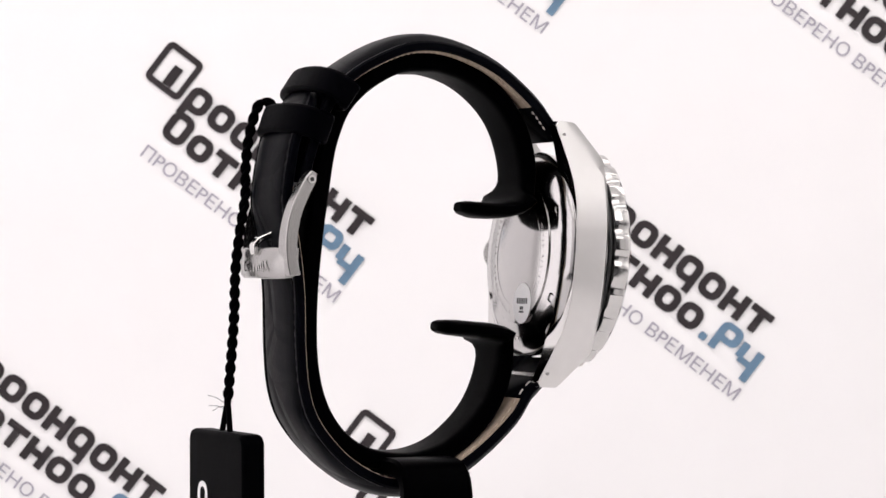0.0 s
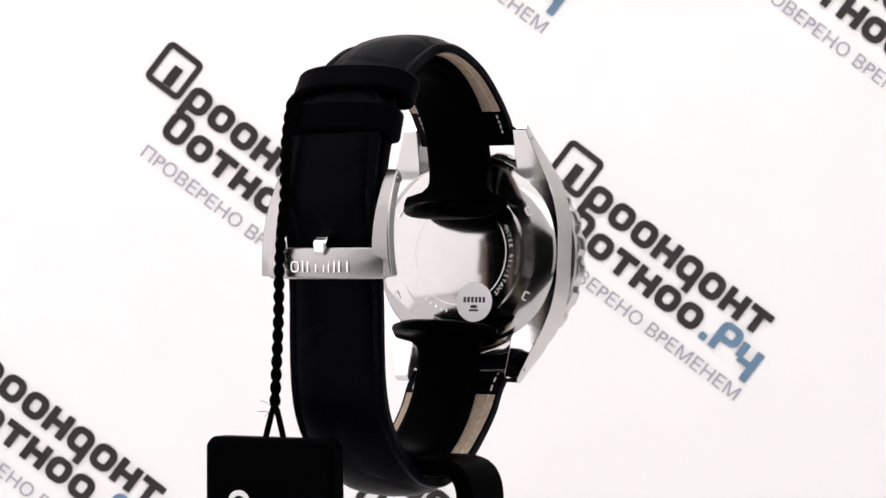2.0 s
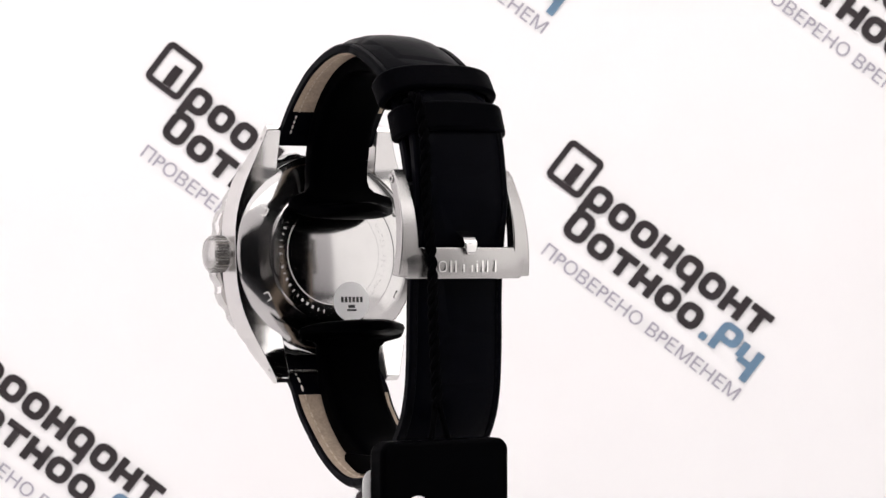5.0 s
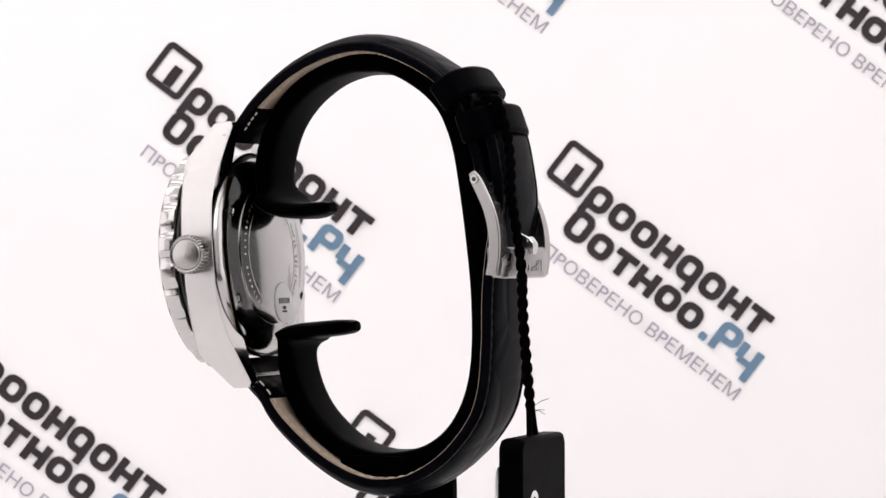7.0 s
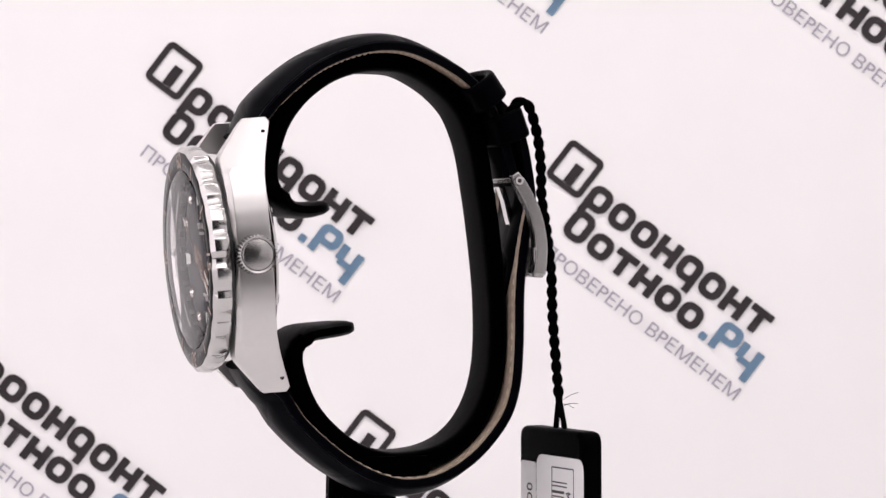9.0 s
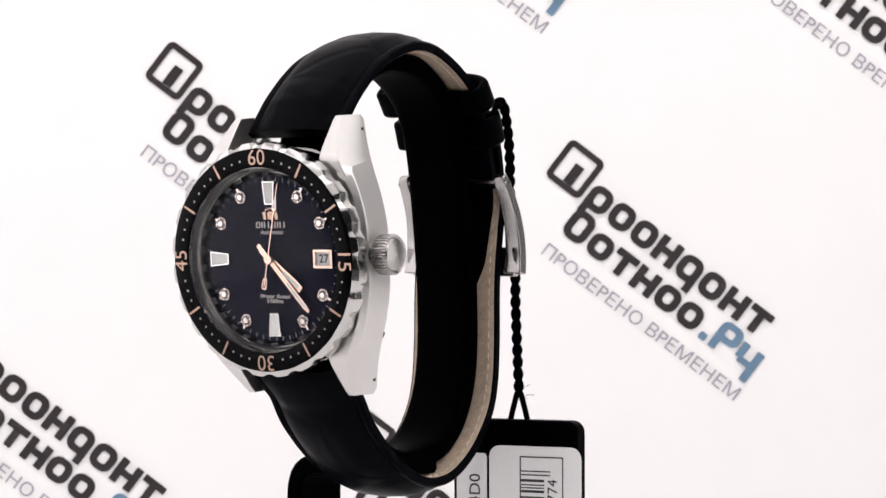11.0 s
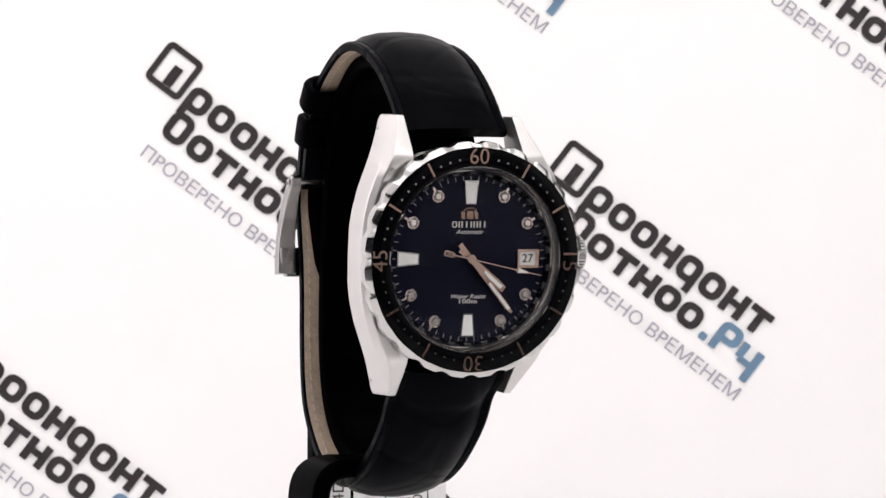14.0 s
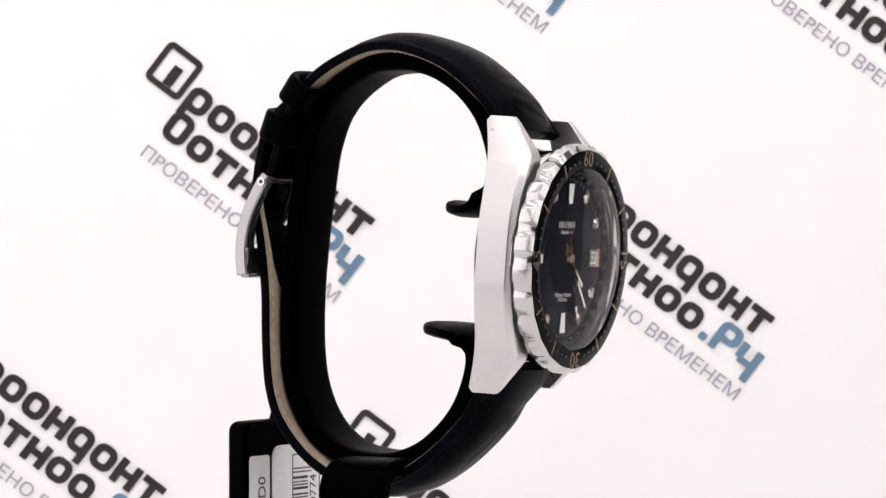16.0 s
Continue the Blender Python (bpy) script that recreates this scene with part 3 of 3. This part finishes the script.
SAG_UP = [(0, 0), (0.7, 0), (0.9, 0.5), (1, 0.6)]
SAG_LOW = [(0, 0), (0.6, 0), (0.8, 0.4), (1, 0.5)]
st, p, nn = strap("strap_upper", TOP_IN, [(0, 10.2), (0.2, 10.0), (1, 9.4)], [(0, 2.6), (0.08, 4.1), (0.45, 3.7), (0.72, 2.5), (1, 2.0)], "black crocodile-grain padded leather strap half", SAG_UP)
strip("lining", p, nn, 14, 86, 9.5, 9.0, -0.12, 0.1, M_LINING, st, "tan leather lining", SAG_UP)
stitches(p, nn, 14, 85, 8.2, 7.9, -0.13, M_THREAD_TAN, st, "pale lining stitches", SAG_UP)
stitches(p, nn, 10, 100, 8.55, 8.05, 1.68, M_THREAD_BLACK, st, "black edge stitches", SAG_UP)
stitches(p, nn, 5, 12, 8.4, 8.4, -0.05, M_THREAD_WHITE, st, "pale stitches near the lug", SAG_UP)
st2, p2, nn2 = strap("strap_lower", LOW_IN, [(0, 10.2), (0.2, 10.0), (0.55, 9.5), (1, 9.2)], [(0, 2.6), (0.05, 4.3), (0.25, 4.2), (0.40, 3.0), (0.5, 2.2), (1, 1.9)], "black leather strap half with punched holes", SAG_LOW, True)
strip("lining", p2, nn2, 10, 100, 9.5, 8.8, -0.12, 0.1, M_LINING, st2, "tan leather lining", SAG_LOW)
stitches(p2, nn2, 10, 99, 8.2, 7.8, -0.13, M_THREAD_TAN, st2, "pale lining stitches", SAG_LOW)
stitches(p2, nn2, 10, 112, 8.5, 8.0, 1.68, M_THREAD_BLACK, st2, "black edge stitches", SAG_LOW)
stitches(p2, nn2, 4, 9, 8.4, 8.4, -0.05, M_THREAD_WHITE, st2, "pale stitches near the lug", SAG_LOW)
for i in (52, 58, 64, 70, 84, 90):
    bm = bmesh.new()
    d = (p2[i + 1] - p2[i - 1]).normalized()
    c = p2[i] + nn2[i] * 1.95
    m = Matrix((( 1, 0, 0, X0), (0, d.y, nn2[i].y, c.y), (0, d.z, nn2[i].z, c.z), (0, 0, 0, 1)))
    frame_ring(bm, rounded(2.6, 0.9, 0.44, 4), rounded(2.1, 0.5, 0.24, 4), -0.1, 0.12, m)
    part("strap_hole", bm, M_LEATHER_PLAIN, st2, "punched slot")


def pillow(w, h, n=44):
    """A soft flattened oval whose ends sink inward."""
    out = []
    for k in range(n):
        c, q = math.cos(2 * math.pi * k / n), math.sin(2 * math.pi * k / n)
        x, y = math.copysign(abs(c) ** 0.5, c), math.copysign(abs(q) ** 0.62, q)
        out.append((w / 2 * x, h / 2 * y - 1.5 * x * x))
    return out


def keeper(y, z, up, yaw, thick, length, width, label):
    """A leather loop round both strap layers; up: lean of its outward side in degrees."""
    m = T(X0, y, z) @ R(yaw) @ R(up - 90, "X")
    # local x across, y along strap, z outward
    bm = bmesh.new()
    frame_ring(bm, pillow(width, thick), pillow(width - 3.2, thick - 2.9), -length / 2, length / 2, m @ R(90, "X"))
    return part("keeper", bm, M_LEATHER_PLAIN, watch, label, bevel=0.65)


keeper(15.6, 28.7, 35, 2, 7.6, 5.2, 23.6, "loose black leather strap keeper")
keeper(20.3, 22.2, 20, 2, 8.0, 5.6, 22.2, "fixed black leather strap keeper")

# buckle: two curved arms, a broad bar, a tongue
BK = spline(yz([(200, 134), (222, 100), (242, 62), (254, 20), (257, -20), (254, -52)]), 24)
arms = []
for s in (1, -1):
    bm, secs = bmesh.new(), []
    for i, c in enumerate(BK):
        d = (BK[min(i + 1, 23)] - BK[max(i - 1, 0)]).normalized()
        o = Vector((0, -d.z, d.y))
        h = steps(i, [(0, 0.75), (2, 1.25), (12, 1.3), (23, 1.25)])
        xi, xo = X0 + s * steps(i, [(0, 9.9), (23, 9.6)]), X0 + s * steps(i, [(0, 12.0), (12, 12.7), (23, 13.4)])
        sink = steps(i, [(0, 0.0), (23, 1.1)])
        secs.append([c + Vector((x, -sink, 0)) + o * t for x, t in ((xi, -h), (xo, -h), (xo, h * 0.75), (xi, h))])
    loft(bm, secs)
    arm = part("buckle_arm", bm, M_BRUSHED, bevel=0.25)
    arms.append(arm)
bm = bmesh.new()
sec = []
for x, lo, sink in ((-12.8, -3.0, 1.5), (-11.4, -5.7, 1.1), (-7, -5.7, 0.35), (0, -5.7, 0.0), (7, -5.7, 0.35), (11.4, -5.7, 1.1), (12.8, -3.0, 1.5)):
    sec.append([Vector((X0 + x, y - sink, z)) for y, z in ((24.6, -0.1), (26.8, -0.1), (27.1, lo * 0.5), (26.6, lo), (24.8, lo))])
loft(bm, sec)
buckle = bar = part("buckle", bm, M_BRUSHED, watch, "brushed steel pin buckle with stamped maker's mark", bevel=0.3)
for arm in arms:
    arm.parent = buckle
bm = bmesh.new()
for i in range(6):
    u = -5.4 + i * 2.15
    m = T(X0, 26.9, -3.5) @ R(90, "X") @ R(180, "Y")
    if i == 0:
        frame_ring(bm, rounded(1.7, 2.0, 0.7, 3, u, 0), rounded(1.2, 1.5, 0.4, 3, u, 0), 0, 0.1, m)
    else:
        for dx in ((-0.5, 0.5) if i in (1, 3, 4) else (0.0,)):
            box(bm, (u + dx - 0.16, -1.0, 0), (u + dx + 0.16, 1.0, 0.1), m)
part("stamped_bars", bm, M_POLISHED, bar, "stamped maker's mark")
bm = bmesh.new()
tube(bm, [Vector((X0 - 11.6, 20.4, 12.3)), Vector((X0 + 11.6, 20.4, 12.3))], 0.7)
part("buckle_pin", bm, M_BRUSHED, buckle)
for s in (-1, 1):
    bm = bmesh.new()
    frame_ring(bm, rounded(1.5, 1.5, 0.74, 5), rounded(0.8, 0.8, 0.39, 5), 0, 0.12, T(X0 + s * 12.25, 20.6, 12.0) @ R(90 * s, "Y"))
    part("pin_end", bm, M_POLISHED, buckle)
    # flat dark disc paints the shade inside the pin's hole
    bm = bmesh.new()
    prism(bm, rounded(0.8, 0.8, 0.39, 5), 0, 0.05, T(X0 + s * 12.25, 20.6, 12.0) @ R(90 * s, "Y"))
    part("pin_hole_shade", bm, M_DARK, buckle, smooth=False)
bm = bmesh.new()
tg = spline(yz([(204, 123), (218, 85), (228, 45), (241, 24), (262, 15), (273, 4), (272, -14)]), 18)
secs = []
for i, c in enumerate(tg):
    d = (tg[min(i + 1, 17)] - tg[max(i - 1, 0)]).normalized()
    o = Vector((0, -d.z, d.y))
    hw = 1.3 if i < 16 else (1.15 if i == 16 else 0.7)
    secs.append([c + Vector((X0 - hw, 0, 0)) - o * 0.5, c + Vector((X0 + hw, 0, 0)) - o * 0.5, c + Vector((X0 + hw, 0, 0)) + o * 0.5, c + Vector((X0 - hw, 0, 0)) + o * 0.5])
loft(bm, secs)
part("tongue", bm, M_POLISHED, buckle, "steel buckle tongue", bevel=0.2)

# ---- display cuff on its leg ----
cuff = empty("watch_stand", "black plastic open cuff stand that holds the watch upright", "watch stand")
CUFF = [(-125, 74), (-171, 67), (-212, 71), (-235, 95), (-245, 131), (-238, 182), (-218, 234), (-181, 280), (-130, 316), (-78, 334), (-37, 337), (14, 332), (66, 306),
        (105, 274), (130, 239), (151, 182), (164, 110), (177, 17), (187, -86), (188, -189), (177, -261), (152, -318), (115, -359), (66, -384), (4, -393), (-47, -387),
        (-99, -364), (-151, -318), (-181, -271), (-197, -220), (-197, -184), (-181, -160), (-140, -153), (-78, -147)]
cp = spline(yz(CUFF), 150)
bm, secs = bmesh.new(), []
for i, c in enumerate(cp):
    d = (cp[min(i + 1, 149)] - cp[max(i - 1, 0)]).normalized()
    o = Vector((0, -d.z, d.y))
    e = min(i, 149 - i)
    hw = steps(e, [(0, 2.0), (1, 4.2), (3, 6.8), (6, 10.0), (8, 11.2), (9, 10.8), (10.2, 7.0), (11.5, 6.3), (150, 6.2)])
    h = steps(e, [(0, 0.9), (1, 1.3), (3, 1.5), (8, 1.6), (16, 1.8), (150, 1.8)])
    ring = []
    for k in range(20):
        a = 2 * math.pi * k / 20
        ca, sa = math.cos(a), math.sin(a)
        q = 0.7 if e < 9 else 0.4
        ring.append(c + Vector((-0.9 + hw * math.copysign(abs(ca) ** q, ca) , 0, 0)) + o * (h * math.copysign(abs(sa) ** q, sa)))
    secs.append(ring)
loft(bm, secs)
part("cuff", bm, M_PLASTIC, cuff, "curved black plastic cuff with hooked ends")
leg = [(6, -39.9), (-8, -39.9), (-12.5, -40.0), (-15.4, -40.9), (-16.9, -43.2), (-17.3, -47), (-17.3, -60), (-17.3, FLOOR + 0.0)]
lp = spline([Vector((x, 0, z)) for x, z in leg], 60)
lp[-1].z = FLOOR
bm, secs = bmesh.new(), []
for i, c in enumerate(lp):
    d = (lp[min(i + 1, 59)] - lp[max(i - 1, 0)]).normalized()
    o = Vector((d.z, 0, -d.x))
    secs.append([c + Vector((0, y, 0)) + o * t for y, t in ((-7.4, -1.7), (4.6, -1.7), (5.2, -1.1), (5.2, 1.1), (4.6, 1.7), (-7.4, 1.7), (-8, 1.1), (-8, -1.1))])
loft(bm, secs)
part("leg", bm, M_PLASTIC, cuff, "flat black bent leg")

# ---- hang tag ----
tag = empty("hang_tag", "black plastic hang tag with white barcode label on a twisted cord", "hang tag")
TAG_X, TAG_Y, TAG_TOP = 7.2, 30.0, -33.6
TAGM = T(0, 0, TAG_TOP) @ R(90, "X")      # x across, y up, z towards the strap
bm = bmesh.new()
prism(bm, rounded(26.4, 44, 2.2, 6, 0, -22), -2.2, 2.2, TAGM)
plate_ob = part("card", bm, M_TAG, tag, "matt black card", bevel=0.8)
TAGL, TAGB = TAGM @ T(0, 0, 0.8), TAGM @ T(0, 0, -0.8)
bm = bmesh.new()
frame_ring(bm, rounded(4.6, 5.2, 2.25, 6, 6.0, -12.0), rounded(2.6, 3.2, 1.25, 6, 6.0, -12.0), -1.5, -1.4, TAGB)
part("printed_ring", bm, M_WHITE, plate_ob, "white printed ring", smooth=False)
bm = bmesh.new()
prism(bm, rounded(6.5, 36, 0.8, 3, -9.0, -24.5), 1.42, 1.52, TAGL)
lab2 = part("small_label", bm, M_WHITE, tag, "narrow white label", smooth=False)
bm = bmesh.new()
lettering(bm, "4D0", 3.4, TAGL @ T(-8.2, -13.4, 1.56) @ R(90), 0.02)
part("label_text", bm, M_INK, lab2, "black label lettering", smooth=False)
bm = bmesh.new()
prism(bm, rounded(19.5, 37, 2.2, 5, 4.6, -23.4), 1.54, 1.66, TAGL)
lab = part("label", bm, M_WHITE, tag, "white barcode label", smooth=False)
bm = bmesh.new()
frame_ring(bm, rounded(9.2, 30, 0.2, 2, 6.0, -21.8), rounded(8.7, 29.5, 0.1, 2, 6.0, -21.8), 1.67, 1.70, TAGL)
random.seed(4)
y = -9.5
while y > -34:
    w = random.choice((0.25, 0.25, 0.35, 0.5, 0.9))
    box(bm, (1.7, y - w, 1.67), (6.6 + (1.2 if y > -10.7 else 0), y, 1.70), TAGL)
    y -= w + random.choice((0.3, 0.45, 0.7))
part("barcode", bm, M_INK, lab, "black barcode in a thin frame", smooth=False)
bm = bmesh.new()
lettering(bm, "0774", 2.9, TAGL @ T(8.4, -13.9, 1.69) @ R(90), 0.02)
part("label_digits", bm, M_INK, lab, "black printed digits", smooth=False)
# cord: two strands twisted together, looped through the keeper
CORD = [(196, 225), (201, 252), (218, 266), (235, 258), (248, 222), (256, 185), (260, 140), (261, 90), (271, 30), (280, -40), (283, -125), (290, -215), (296, -282)]
cl = spline([Vector((7.4, y / 10, z / 10)) for y, z in CORD], 150)
for ph in (0, math.pi):
    bm, pts = bmesh.new(), []
    run = 0.0
    for i, c in enumerate(cl):
        if i:
            run += (c - cl[i - 1]).length
        d = (cl[min(i + 1, 149)] - cl[max(i - 1, 0)]).normalized()
        o = Vector((0, -d.z, d.y))
        a = ph + run / 4.6 * 2 * math.pi
        pts.append(c + 0.48 * (math.cos(a) * o + math.sin(a) * Vector((1, 0, 0))))
    s = 1 if math.cos(ph) > 0 else -1
    end = pts[-1]
    for k in range(1, 8):
        f = k / 7
        pts.append(Vector((7.4 - 0.2 * f + s * (0.4 + 1.5 * f), 29.6 + 0.4 * f, -28.2 - 5.8 * f)).lerp(end, (1 - f) ** 2 * 0.5))
    pts = [q - Vector((TAG_X, TAG_Y, 0)) for q in pts]
    tube(bm, pts, 0.56, 7)
    part("cord", bm, M_CORD, tag, "twisted black cord strand")

# frayed fibres by the knot
bm = bmesh.new()
for k, (dx, dy, dz) in enumerate(((0.6, 3.2, 1.6), (0.3, 2.4, -0.8), (1.6, 2.6, 0.6))):
    a = Vector((0.2, -0.4 + 0.5, -28.6 - 0.5 * k))
    tube(bm, [a, a + Vector((dx, dy, dz)) * 0.5 + Vector((0, 0, 0.3)), a + Vector((dx, dy, dz))], 0.05, 4)
part("fibres", bm, M_CORD, tag, "loose thin fibres")


# ---- all that turns ----
OFF = [(0.0, -0.55), (0.5, -0.13), (1.0, 0.56), (1.5, 0.37), (2.0, -0.23), (2.5, -0.41), (3.0, 0.4), (3.5, 0.75), (4.0, 0.5), (4.6, 0.0), (5.3, 0.0), (6.0, -0.1), (6.5, -0.3),
       (7.0, -0.32), (7.5, 0.0), (8.0, 0.2), (8.5, 0.2), (9.0, 0.5), (9.6, 0.1), (10.3, 0.0), (11.0, 0.1), (11.5, 0.30), (12.0, -0.15), (12.5, -0.44), (13.0, -0.27), (13.5, 0.34),
       (14.0, 0.29), (14.5, -0.38), (15.0, -0.55), (15.5, 0.55), (16.0, -0.05)]


def turn(t, off):
    return 19.295 * (t - 13.02) + 3.4 + off


def motions():
    turns = [(t, turn(t, o)) for t, o in OFF]
    for thing in (watch, cuff):
        walk(thing, [(t, pose(0, 0, 0, 0, 0, a)) for t, a in turns])
    rows = []
    for t, a in turns:
        lean = steps(t, [(0, 4), (1, 1.5), (2, 0), (4, 3), (6.5, 5), (7.2, 2), (8, 7), (9, 6.5), (11.5, 6), (13, 3), (16, -4)])
        side, lift = steps(t, [(0, 0), (9, 0), (11.5, 1.0), (16, 1.0)]), steps(t, [(0, 0), (9, 0), (11.5, 0.8), (16, 0.8)])
        m = pose(0, 0, 0, 0, 0, a) @ T((TAG_X + side) * MM, TAG_Y * MM, lift * MM) @ R(lean)
        rows.append((t, m))
    walk(tag, rows)
    walk(second_hand, [(t, HEAD_M @ R(-(72.3 + 30 * (t - 13.0)))) for t in range(0, 17)])
    walk(minute_hand, [(t, HEAD_M @ R(-(139.2 + 0.5 * (t - 13.0)))) for t in (0, 8, 16)])
    walk(hour_hand, [(t, HEAD_M @ R(-(129.5 + 0.04 * (t - 13.0)))) for t in (0, 8, 16)])


motions()
